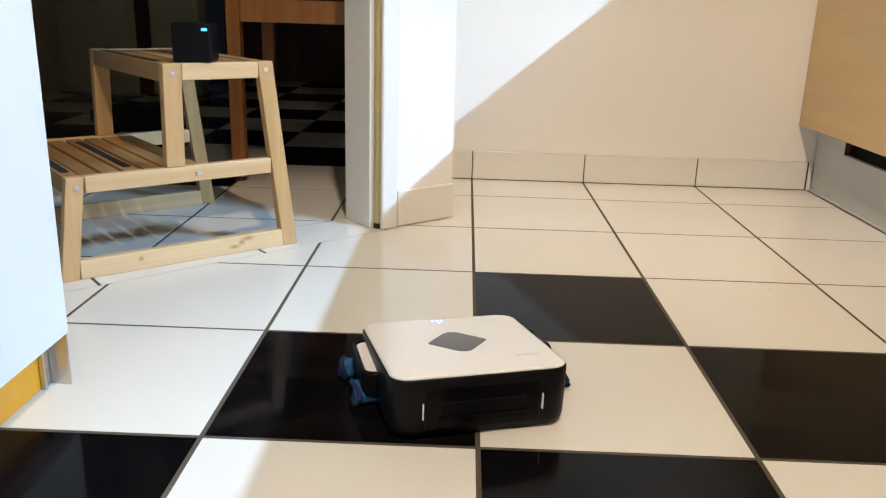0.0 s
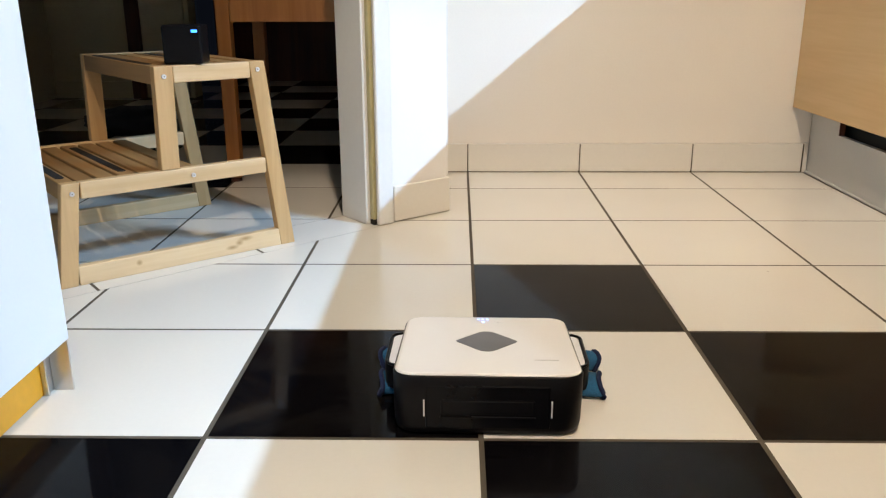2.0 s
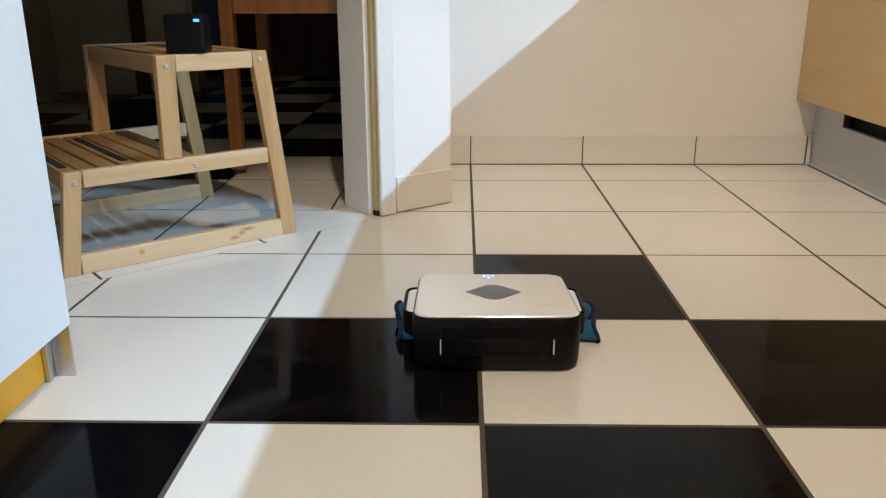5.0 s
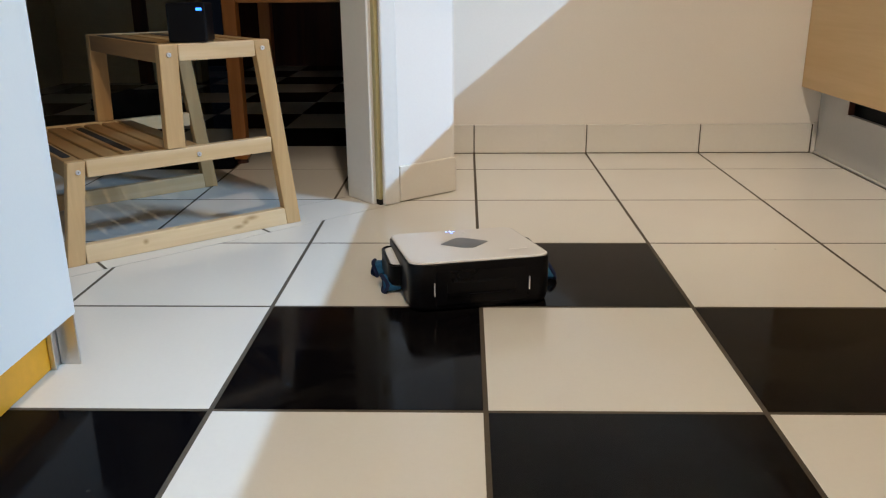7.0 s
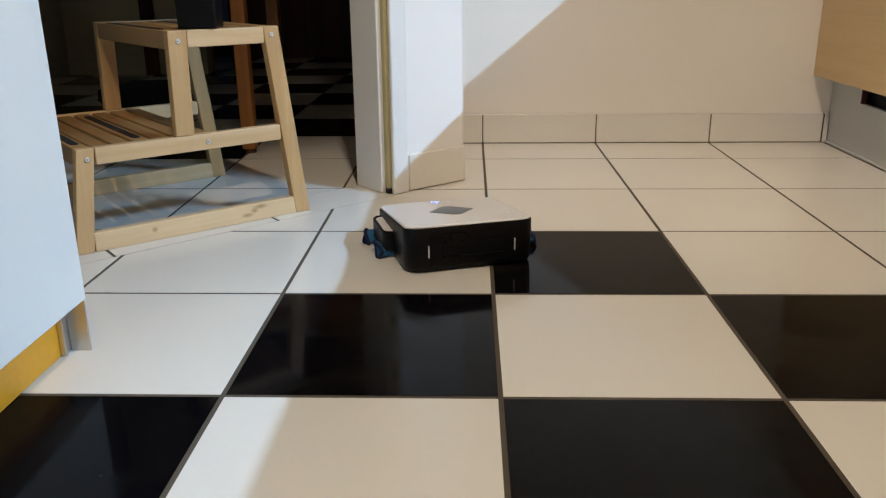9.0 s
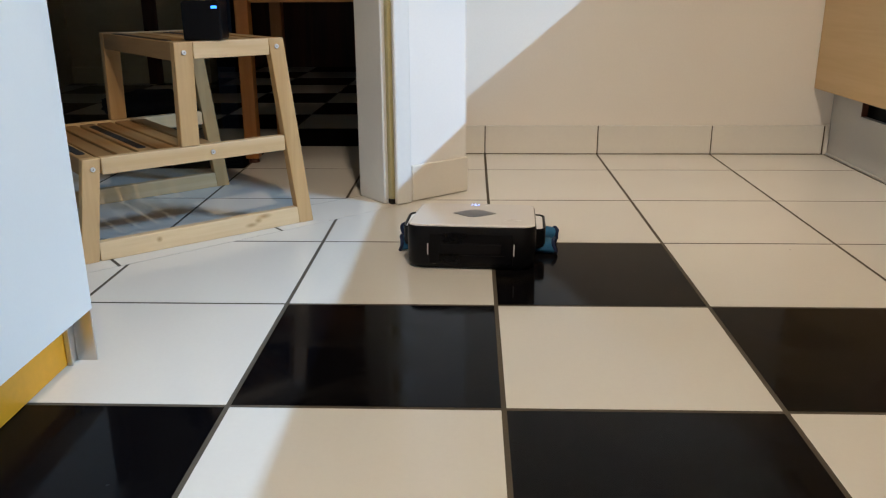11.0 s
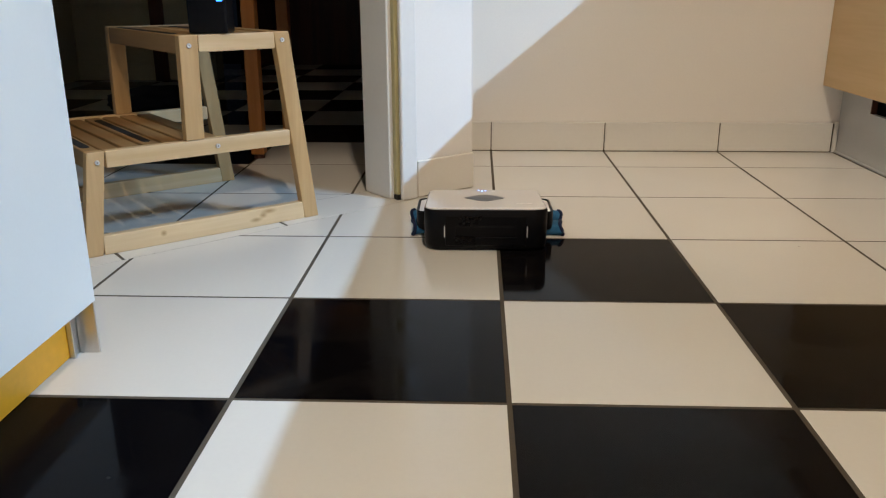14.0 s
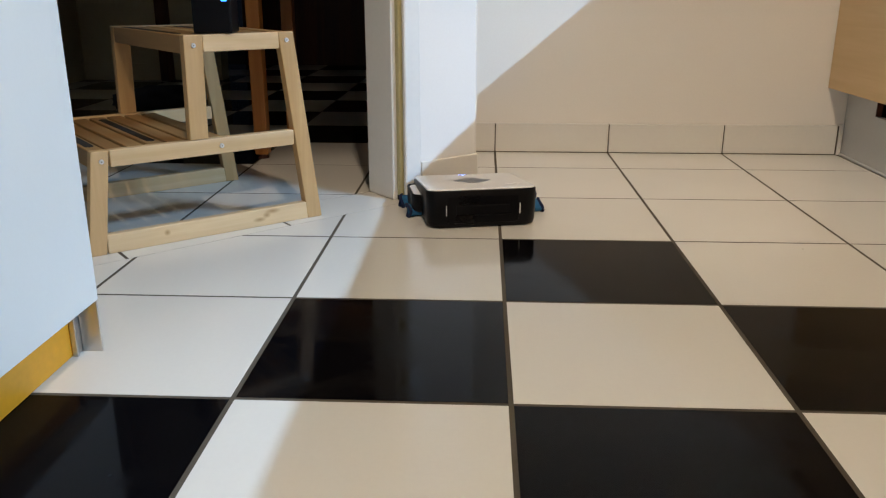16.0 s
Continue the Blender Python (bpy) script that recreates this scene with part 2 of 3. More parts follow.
def merge(bm, other, m=None):
    if m is not None:
        bmesh.ops.transform(other, matrix=m, verts=other.verts)
    me = bpy.data.meshes.new("tmp")
    other.to_mesh(me)
    other.free()
    bm.from_mesh(me)
    bpy.data.meshes.remove(me)
    return bm


def prism(points, z0, z1, chamfer=0.0):
    """A straight prism over a plan outline (counter-clockwise), with its top edge chamfered."""
    bm = bmesh.new()
    low = [bm.verts.new((x, y, z0)) for x, y in points]
    k = len(points)
    cx, cy = sum(p[0] for p in points) / k, sum(p[1] for p in points) / k
    if chamfer:
        mid = [bm.verts.new((x, y, z1 - chamfer)) for x, y in points]
        top = []
        for x, y in points:
            d = Vector((cx - x, cy - y))
            d = d.normalized() * chamfer * 1.3 if d.length > 0 else d
            top.append(bm.verts.new((x + d.x, y + d.y, z1)))
        rings = [low, mid, top]
    else:
        top = [bm.verts.new((x, y, z1)) for x, y in points]
        rings = [low, top]
    for a, b in zip(rings, rings[1:]):
        for i in range(k):
            bm.faces.new((a[i], a[(i + 1) % k], b[(i + 1) % k], b[i]))
    bm.faces.new(low[::-1])
    bm.faces.new(top)
    return bm


def sloped_bar(p0, p1, half_s, y0, y1, bevel=0.002):
    """A square bar in the s-z plane from p0 to p1 (its foot and head, cut level), half_s wide either side, y0 to y1 deep."""
    bm = bmesh.new()
    pts = [(p0[0] - half_s, p0[1]), (p0[0] + half_s, p0[1]), (p1[0] + half_s, p1[1]), (p1[0] - half_s, p1[1])]
    a = [bm.verts.new((s, y0, z)) for s, z in pts]
    b = [bm.verts.new((s, y1, z)) for s, z in pts]
    bm.faces.new(a)
    bm.faces.new(b[::-1])
    for i in range(4):
        bm.faces.new((a[i], b[i], b[(i + 1) % 4], a[(i + 1) % 4]))
    bmesh.ops.bevel(bm, geom=bm.edges[:], offset=bevel, segments=2, affect="EDGES", profile=0.5)
    return bm


def rounded_outline(hx, hy, r, seg=9):
    """A rectangle with round corners, counter-clockwise."""
    out = []
    for cx, cy, a0 in ((hx - r, hy - r, 0), (-hx + r, hy - r, 90), (-hx + r, -hy + r, 180), (hx - r, -hy + r, 270)):
        for i in range(seg + 1):
            a = radians(a0 + 90 * i / seg)
            out.append((cx + r * math.cos(a), cy + r * math.sin(a)))
    return out


def loft(rings, cap=True):
    bm = bmesh.new()
    vs = [[bm.verts.new(p) for p in ring] for ring in rings]
    k = len(rings[0])
    for a, b in zip(vs, vs[1:]):
        for i in range(k):
            bm.faces.new((a[i], a[(i + 1) % k], b[(i + 1) % k], b[i]))
    if cap:
        bm.faces.new(vs[0][::-1])
        bm.faces.new(vs[-1])
    return bm


def disc(r, z0, z1, seg=16, m=None):
    bm = bmesh.new()
    bmesh.ops.create_cone(bm, cap_ends=True, segments=seg, radius1=r, radius2=r * 0.92, depth=z1 - z0)
    bmesh.ops.translate(bm, verts=bm.verts, vec=(0, 0, (z0 + z1) / 2))
    if m is not None:
        bmesh.ops.transform(bm, matrix=m, verts=bm.verts)
    return bm


def tube(points, r, seg=8, bm=None):
    """A round bar along a polyline."""
    own = bmesh.new()
    rings = []
    for i, p in enumerate(points):
        a = Vector(points[max(0, i - 1)])
        b = Vector(points[min(len(points) - 1, i + 1)])
        q = (b - a).to_track_quat("Z", "Y")
        rings.append([own.verts.new(Vector(p) + q @ Vector((r * math.cos(2 * math.pi * k / seg), r * math.sin(2 * math.pi * k / seg), 0))) for k in range(seg)])
    for a, b in zip(rings, rings[1:]):
        for k in range(seg):
            own.faces.new((a[k], a[(k + 1) % seg], b[(k + 1) % seg], b[k]))
    own.faces.new(rings[0][::-1])
    own.faces.new(rings[-1])
    return own if bm is None else merge(bm, own)


# ---- plan ----
T = 0.333                   # tile pitch
WALL_Y = 1.556              # back wall
DOOR_O = Vector((-0.214, 0.958))    # doorway's corner of the slanted wall
DOOR_ANGLE = 40
U = Vector((math.cos(radians(DOOR_ANGLE)), math.sin(radians(DOOR_ANGLE))))
V = Vector((-U.y, U.x))
DOOR_M = pose(DOOR_O.x, DOOR_O.y, 0, 0, 0, DOOR_ANGLE)     # local x along the wall, y into the next room
H = 2.5


def wall_box(name, x0, y0, z0, x1, y1, z1, material, label, m=None):
    ob = part(name, box(x0, y0, z0, x1, y1, z1), material, None, label, m=m)
    return tagged(ob, category="wall", kind="structure")


floor = tagged(part("floor", box(-4.2, -2.4, -0.12, 1.75, 5.6, -0.0004), M_GROUT, None, "checkered floor of black and cream glazed tiles with dark grout"), category="floor", kind="structure")
wall_box("wall_north", -0.10, WALL_Y, -0.1, 1.75, WALL_Y + 0.12, H, M_WALL, "smooth cream-painted plaster wall behind the kitchen")
wall_box("wall_east", 1.60, -2.35, -0.1, 1.72, WALL_Y, H, M_WALL, "cream-painted plaster wall behind the worktop")
wall_box("wall_south", -1.30, -2.40, -0.1, 1.60, -2.28, H, M_WALL, "cream-painted plaster wall closing the kitchen")
wall_box("wall_west", -1.30, -2.28, -0.1, -1.18, 0.14, H, M_WALL, "cream-painted plaster wall behind the white cabinets")
# slanted wall with the doorway
wall_box("wall_pier", 0.0385, 0.0, -0.1, 0.205, 0.118, H, M_WHITE_WALL, "white plaster pier beside the open doorway", DOOR_M)
wall_box("wall_return", -0.06, 0, -0.1, 0.0, 0.55, H, M_WHITE_WALL, "white plaster return of the pier", pose(-0.053, 1.095, 0, 0, 0, 5))
wall_box("wall_lintel", -0.90, 0.0, 2.03, 0.05, 0.118, H, M_WHITE_WALL, "white plaster above the doorway", DOOR_M)
wall_box("wall_slanted", -1.55, 0.0, -0.1, -0.90, 0.118, H, M_WHITE_WALL, "white plaster wall on the other side of the doorway", DOOR_M)
tagged(part("ceiling", box(-4.2, -2.4, H, 1.75, 5.6, H + 0.1), M_WALL, None, "plain white ceiling"), category="ceiling", kind="structure")
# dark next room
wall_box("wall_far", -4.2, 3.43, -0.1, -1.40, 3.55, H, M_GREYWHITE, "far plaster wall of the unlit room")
# end wall coloured with a dark red-brown grain
wall_box("wall_end", -1.52, 4.3, -0.1, 0.6, 4.42, H, M_DARK_GRAIN, "dark red-brown end of the unlit room")
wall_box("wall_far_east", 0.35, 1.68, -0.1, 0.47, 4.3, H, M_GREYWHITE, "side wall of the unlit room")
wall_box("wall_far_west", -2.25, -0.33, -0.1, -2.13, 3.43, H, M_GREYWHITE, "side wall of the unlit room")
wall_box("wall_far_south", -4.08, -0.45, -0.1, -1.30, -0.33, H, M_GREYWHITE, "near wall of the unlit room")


# ---- door frame of the open doorway ----
def door_frame():
    base = empty("door_1", DOOR_M, "white lacquered door frame with a yellowed rubber seal, standing open", "door frame", kind="structure")
    part("casing", box(-0.005, -0.014, 0.0, 0.038, -0.001, 2.10, 0.005, 3), M_FRAME, base)
    part("seal", box(-0.0105, 0.0015, 0.012, 0.037, 0.0165, 2.05, 0.003), M_SEAL, base, "yellowed rubber door seal")
    # solid dark box paints the shade of the gap below the seal
    part("seal_gap_shade", box(-0.0095, 0.0015, 0.0005, 0.030, 0.016, 0.0115), M_RECESS_SHADE, base)
    part("reveal", box(-0.0195, 0.0172, 0.0, 0.038, 0.123, 2.05, 0.003), M_FRAME, base)
    part("far_casing", box(-0.95, -0.014, 0.0, -0.895, 0.012, 2.10, 0.006, 3), M_FRAME, base)
    part("far_reveal", box(-0.90, 0.0125, 0.0, -0.885, 0.123, 2.05, 0.003), M_FRAME, base)
    part("head", box(-0.885, -0.014, 2.015, -0.006, 0.123, 2.07, 0.004), M_FRAME, base)


door_frame()


# ---- skirting tiles ----
def skirting():
    base = empty("skirting", pose(0, 0, 0), "row of cream skirting tiles with dark joints at the wall's foot", "skirting", kind="structure")
    for i in range(-1, 3):
        x0 = max(-0.095, i * T + 0.0015)
        x1 = min(i * T + T - 0.0015, 0.989)
        part("skirting_tile", box(x0, WALL_Y - 0.009, 0.002, x1, WALL_Y - 0.0005, 0.086, 0.002, 1), M_SKIRT, base)
    part("skirting_tile", box(0.042, -0.010, 0.002, 0.208, -0.0005, 0.086, 0.002, 1), M_SKIRT, base, m=DOOR_M)
    part("corner_strip", box(0.993, WALL_Y - 0.012, 0.001, 1.004, WALL_Y - 0.0005, 0.089, 0.001), M_SKIRT, base)
    part("grout_line", box(-0.09, WALL_Y - 0.007, 0.0, 1.002, WALL_Y - 0.0008, 0.084), M_GROUT, base)


skirting()


# ---- left kitchen unit ----
def white_unit():
    base = empty("base_cabinet", pose(-0.545, 0.126, 0), "white laminate kitchen base cabinet on an orange plinth", "cabinet", "white base cabinets")
    part("side_panel", box(-0.60, -0.019, 0.076, -0.019, 0.0, 0.86, 0.001), M_LAMINATE, base)
    part("body", box(-0.60, -0.80, 0.076, -0.0205, -0.0195, 0.86, 0.001), M_LAMINATE, base)
    part("door", box(-0.0185, -0.80, 0.074, 0.0, 0.0, 0.86, 0.0012), M_LAMINATE, base)
    part("plinth", box(-0.050, -1.9, 0.001, -0.034, -0.016, 0.0735), M_ORANGE, base, "bright orange plinth board")
    leg = part("leg", box(-0.034, -0.018, 0.0, -0.029, 0.0, 0.0735, 0.001), M_ALU, base, "angled aluminium plinth end profile")
    part("flange", box(-0.0285, -0.004, 0.0, -0.0015, -0.0005, 0.0735, 0.001), M_ALU, leg)
    part("flange", box(-0.0335, -0.023, 0.0, -0.026, -0.0185, 0.0735, 0.001), M_ALU, leg)
    b2 = empty("base_cabinet", pose(-0.545, -0.676, 0), "white laminate kitchen base cabinet beside the first", "cabinet", "white base cabinets")
    part("body", box(-0.60, -1.55, 0.076, -0.0205, -0.002, 0.86, 0.001), M_LAMINATE, b2)
    part("door", box(-0.0185, -1.55, 0.074, 0.0, -0.003, 0.86, 0.0012), M_LAMINATE, b2)
    part("leg", box(-0.4, -1.5, 0.0, -0.36, -1.46, 0.0755, 0.003), M_ALU, b2)
    wt = part("worktop", box(-1.175, -2.27, 0.862, -0.525, 0.125, 0.90, 0.004), M_BEECH, None)
    tagged(wt, "wood-patterned kitchen worktop lying on white cabinets", "worktop")


white_unit()


# ---- right kitchen unit ----
def wood_unit():
    fx = 0.946
    base = empty("kitchen_unit", pose(fx, WALL_Y, 0), "beech veneer kitchen base unit with a grey plinth", "cabinet", "beech base units")
    part("front", box(0.0, -0.90, 0.193, 0.019, -0.004, 0.94, 0.002), M_BEECH, base, "smooth beech veneer front")
    part("body", box(0.0195, -0.90, 0.20, 0.60, -0.004, 0.955, 0.002), M_LAMINATE, base)
    bm = box(0.060, -3.6, 0.001, 0.074, -0.188, 0.139)
    box(0.060, -3.6, 0.180, 0.074, -0.188, 0.198, bm=bm)
    box(0.060, -0.188, 0.001, 0.074, -0.004, 0.198, bm=bm)
    plinth = part("plinth", bm, M_GREYKICK, base, "grey plinth board with a dark ventilation slot")
    # near-black backing box paints the shaded depth of the slot
    part("slot_shade", box(0.097, -3.6, 0.11, 0.142, -0.12, 0.197), M_RECESS_SHADE, plinth)
    part("slot_end", box(0.059, -0.192, 0.1395, 0.0745, -0.1885, 0.1795), M_DARK_GRAIN, plinth)
    part("sill_strip", box(0.053, -3.6, 0.0005, 0.0595, -0.012, 0.007, 0.002), M_GREYKICK, plinth)
    b2 = empty("kitchen_unit", pose(fx, WALL_Y - 0.905, 0), "beech veneer kitchen base unit beside the first", "cabinet", "beech base units")
    part("front", box(0.0, -2.6, 0.193, 0.019, -0.002, 0.94, 0.002), M_BEECH, b2)
    part("body", box(0.0195, -2.6, 0.20, 0.60, -0.002, 0.955, 0.002), M_LAMINATE, b2)
    # unseen support blocks, painted with the shade of the space under the units
    part("dark_support", box(0.16, -2.6, 0.0, 0.55, -0.002, 0.198), M_RECESS_SHADE, b2)
    part("dark_support", box(0.16, -0.90, 0.0, 0.55, -0.006, 0.198), M_RECESS_SHADE, base)
    wt = part("worktop", box(0.9446, -2.27, 0.957, 1.595, WALL_Y - 0.002, 1.0055, 0.003), M_BEECH, None)
    tagged(wt, "wood-patterned kitchen worktop over the beech units", "worktop")
    wu = empty("wall_unit", pose(1.25, 0, 0), "white kitchen wall unit above the worktop", "cabinet")
    part("body", box(0.0, -0.9, 1.40, 0.345, 0.441, 2.05, 0.002), M_LAMINATE, wu)
    # unseen board added to keep tube light off the upper back wall
    part("tube_blocker", box(0.0, 0.442, 1.285, 0.345, 0.460, 2.05, 0.002), M_LAMINATE, wu)
    tl = part("tube_light", box(1.330, -0.09, 1.370, 1.390, 0.39, 1.3985, 0.004), M_TUBE, None)
    tagged(tl, "slim cool-white tube light under the wall unit", "lamp")


wood_unit()


def ceiling_spotlight():
    base = empty("ceiling_spotlight", pose(0.16, -0.9825, 0, 0, 0, -50), "white ceiling spotlight bar with a warm lamp and an added wall-fill lamp", "ceiling light")
    part("bar", box(-0.14, -0.03, 2.47, 0.14, 0.03, 2.4995, 0.004), M_FRAME, base)
    # the head at -0.062 belongs to the added wall fill
    for x in (-0.062, 0.062):
        head = part("lamp_head", disc(0.035, 2.405, 2.4695, 24, pose(x, 0, 0)), M_FRAME, base)
        part("lens", disc(0.028, 2.398, 2.4045, 24, pose(x, 0, 0)), M_LAMP, head)


ceiling_spotlight()


# ---- step stool ----
def step_stool():
    W = 0.450
    base = empty("step_stool", STOOL_M, "pale birch two-step stool with slatted treads and bolts", "step stool")
    t = 0.021
    for y0 in (0.0, W - t):
        y1 = y0 + t
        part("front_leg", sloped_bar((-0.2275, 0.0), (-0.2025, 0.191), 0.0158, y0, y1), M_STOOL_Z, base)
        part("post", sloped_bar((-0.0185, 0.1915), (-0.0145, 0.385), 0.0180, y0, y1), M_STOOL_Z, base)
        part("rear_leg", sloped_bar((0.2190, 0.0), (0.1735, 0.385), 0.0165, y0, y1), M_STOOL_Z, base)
        part("lower_rail", box(-0.186, y0 + 0.001, 0.160, 0.180, y1 - 0.001, 0.191, 0.002), M_STOOL, base)
        part("top_rail", box(0.004, y0 + 0.001, 0.353, 0.159, y1 - 0.001, 0.3845, 0.002), M_STOOL, base)
        part("foot_rail", box(-0.2085, y0 + 0.001, 0.0, 0.2025, y1 - 0.001, 0.036, 0.002), M_STOOL, base)
    for s, z in ((-0.202, 0.172), (0.024, 0.176), (-0.015, 0.366), (0.174, 0.369)):
        for y, turn in ((-0.0005, 90), (W + 0.0005, -90)):
            bolt = part("bolt", disc(0.0046, -0.001, 0.0022, 14), M_STEEL, base, m=pose(s, y, z, turn))
            # flat dark disc paints the shade of the hole in the bolt head
            part("socket", disc(0.0012, 0.0015, 0.0025, 6), M_RECESS_SHADE, bolt, "dark disc painted as shade in the bolt hole")
    # lower tread: front board and slats, black anti-slip inlays in the board and the third slat
    for i in range(6):
        s0 = -0.184 + i * 0.0385
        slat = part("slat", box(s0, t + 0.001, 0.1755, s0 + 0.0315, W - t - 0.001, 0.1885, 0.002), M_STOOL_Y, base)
        if i == 2:
            part("inlay", prism([(s0 + 0.0165 + x, W / 2 + y) for x, y in rounded_outline(0.008, 0.165, 0.0078)], 0.1875, 0.1892, 0.0003), M_ANTISLIP, slat, "black anti-slip inlay")
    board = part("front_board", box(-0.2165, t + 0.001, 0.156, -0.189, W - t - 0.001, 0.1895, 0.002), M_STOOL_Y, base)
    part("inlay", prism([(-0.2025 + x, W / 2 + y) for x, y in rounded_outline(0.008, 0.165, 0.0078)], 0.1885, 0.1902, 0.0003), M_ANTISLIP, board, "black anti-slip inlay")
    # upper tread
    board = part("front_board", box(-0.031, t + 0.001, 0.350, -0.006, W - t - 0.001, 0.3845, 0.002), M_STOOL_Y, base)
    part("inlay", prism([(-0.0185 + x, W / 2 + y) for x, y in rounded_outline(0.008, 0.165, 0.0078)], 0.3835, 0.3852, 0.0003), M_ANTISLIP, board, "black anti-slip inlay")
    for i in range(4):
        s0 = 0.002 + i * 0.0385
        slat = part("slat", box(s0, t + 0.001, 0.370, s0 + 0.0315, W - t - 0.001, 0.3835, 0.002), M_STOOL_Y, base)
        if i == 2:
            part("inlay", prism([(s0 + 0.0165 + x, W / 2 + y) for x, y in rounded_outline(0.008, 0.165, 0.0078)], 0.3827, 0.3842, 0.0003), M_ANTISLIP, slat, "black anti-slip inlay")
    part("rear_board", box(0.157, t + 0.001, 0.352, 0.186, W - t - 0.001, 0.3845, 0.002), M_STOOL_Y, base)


_n = Vector((math.sin(radians(DOOR_ANGLE)), -math.cos(radians(DOOR_ANGLE))))
STOOL_M = Matrix.Translation((_n.x * -0.872, _n.y * -0.872, 0)) @ pose(0, 0, 0, 0, 0, DOOR_ANGLE)
step_stool()


def beacon():
    base = empty("beacon_cube", pose(-0.5486, 0.7313, 0.3855, 0, 0, 5), "black plastic beacon cube with a blue light standing on the stool", "beacon")
    part("body", box(-0.036, -0.036, 0.0, 0.036, 0.036, 0.071, 0.004, 3), M_BLACK, base)
    part("led", box(0.0195, -0.0374, 0.0575, 0.0305, -0.0355, 0.0625, 0.001), M_LED, base, "glowing blue light")


beacon()


# ---- chair in the dark room ----
def chair():
    base = empty("wooden_chair", pose(-0.665, 1.43, 0, 0, 0, 0), "orange-stained wooden chair in the unlit room", "chair")
    part("leg", box(-0.019, -0.019, 0.0122, 0.019, 0.019, 0.504, 0.003), M_CHAIR, base)
    part("leg", box(0.391, -0.019, 0.0122, 0.429, 0.019, 0.50, 0.003), M_CHAIR, base)
    part("leg", box(-0.019, 0.38, 0.0122, 0.019, 0.418, 0.504, 0.003), M_CHAIR, base)
    part("leg", box(0.391, 0.38, 0.0122, 0.429, 0.418, 0.50, 0.003), M_CHAIR, base)
    part("rail", box(0.020, -0.016, 0.44, 0.390, 0.016, 0.50, 0.003), M_CHAIR, base)
    for x, y in ((0, 0), (0.41, 0), (0, 0.399), (0.41, 0.399)):
        part("foot_glide", disc(0.016, 0.0, 0.012, 16, pose(x, y, 0)), M_DARK_GRAIN, base)
    part("seat", box(-0.02, -0.02, 0.505, 0.43, 0.42, 0.53, 0.004), M_CHAIR, base)


chair()


def dark_bag():
    bm = bmesh.new()
    bmesh.ops.create_icosphere(bm, subdivisions=4, radius=1)
    for v in bm.verts:
        k = 1 + 0.28 * noise.noise(v.co * 1.7) + 0.10 * noise.noise(v.co * 5)
        v.co = Vector((v.co.x * 0.15 * k, v.co.y * 0.10 * k, max(0.0, 0.045 + v.co.z * 0.06 * k)))
    bag = part("cloth_bag", bm, M_BAG, None, smooth=True, m=pose(-1.30, 2.28, 0.0, 0, 0, 20))
    tagged(bag, "crumpled dark blue cloth bag on the floor of the unlit room", "bag")


dark_bag()


def far_door():
    base = empty("door_2", pose(-1.64, 3.428, 0), "dull white door with a dark strip beside it in the unlit room", "door", kind="structure")
    part("door_leaf", box(0.0, -0.03, 0.006, 0.22, -0.002, 2.0, 0.003), M_GREYWHITE, base)
    # dark red-brown upright strip left of the leaf
    part("door_post", box(-0.07, -0.045, 0.0, -0.002, -0.002, 2.06, 0.004), M_DARK_GRAIN, base)


far_door()
tagged(part("baseboard", box(-2.128, 3.416, 0.001, -1.715, 3.4295, 0.085, 0.002), M_GREYWHITE, None, "pale skirting in the unlit room"), category="skirting", kind="structure")


# ---- floor robot ----
def cloth_roll(base, s, y, z, reach, ry, rz, seed):
    """A bunched end of the cloth, sticking out sideways, with a dark hem round its mouth."""
    rings = []
    for i in range(9):
        k = i / 8
        x = 0.085 + (reach - 0.085) * k
        flare = 0.86 + 0.14 * k
        ring = []
        for a in range(20):
            w = 2 * math.pi * a / 20
            n = 1 + 0.20 * noise.noise(Vector((x * 40 + seed, math.cos(w) * 1.6, math.sin(w) * 1.6)))
            ring.append((s * (x + 0.003 * math.sin(w * 2 + seed) * k), y + ry * flare * n * math.cos(w), max(0.0005, z + rz * flare * n * math.sin(w) - 0.004 * k)))
        rings.append(ring)
    roll = part("cloth_end", loft(rings), M_CLOTH, base, "bunched blue microfibre cloth", smooth=True)
    mouth = [Vector(p) for p in rings[-1]]
    part("hem", tube([tuple(p) for p in mouth] + [tuple(mouth[0])], 0.0034, 6), M_CLOTH_EDGE, roll, "dark navy hem", smooth=True)
    c = sum(mouth, Vector()) / len(mouth)
    bm = bmesh.new()
    vs = [bm.verts.new(p) for p in mouth]
    mid = bm.verts.new(c - Vector((s * 0.01, 0, 0)))
    for a in range(len(vs)):
        bm.faces.new((vs[a], vs[(a + 1) % len(vs)], mid))
    part("fold", bm, M_CLOTH_EDGE, roll)


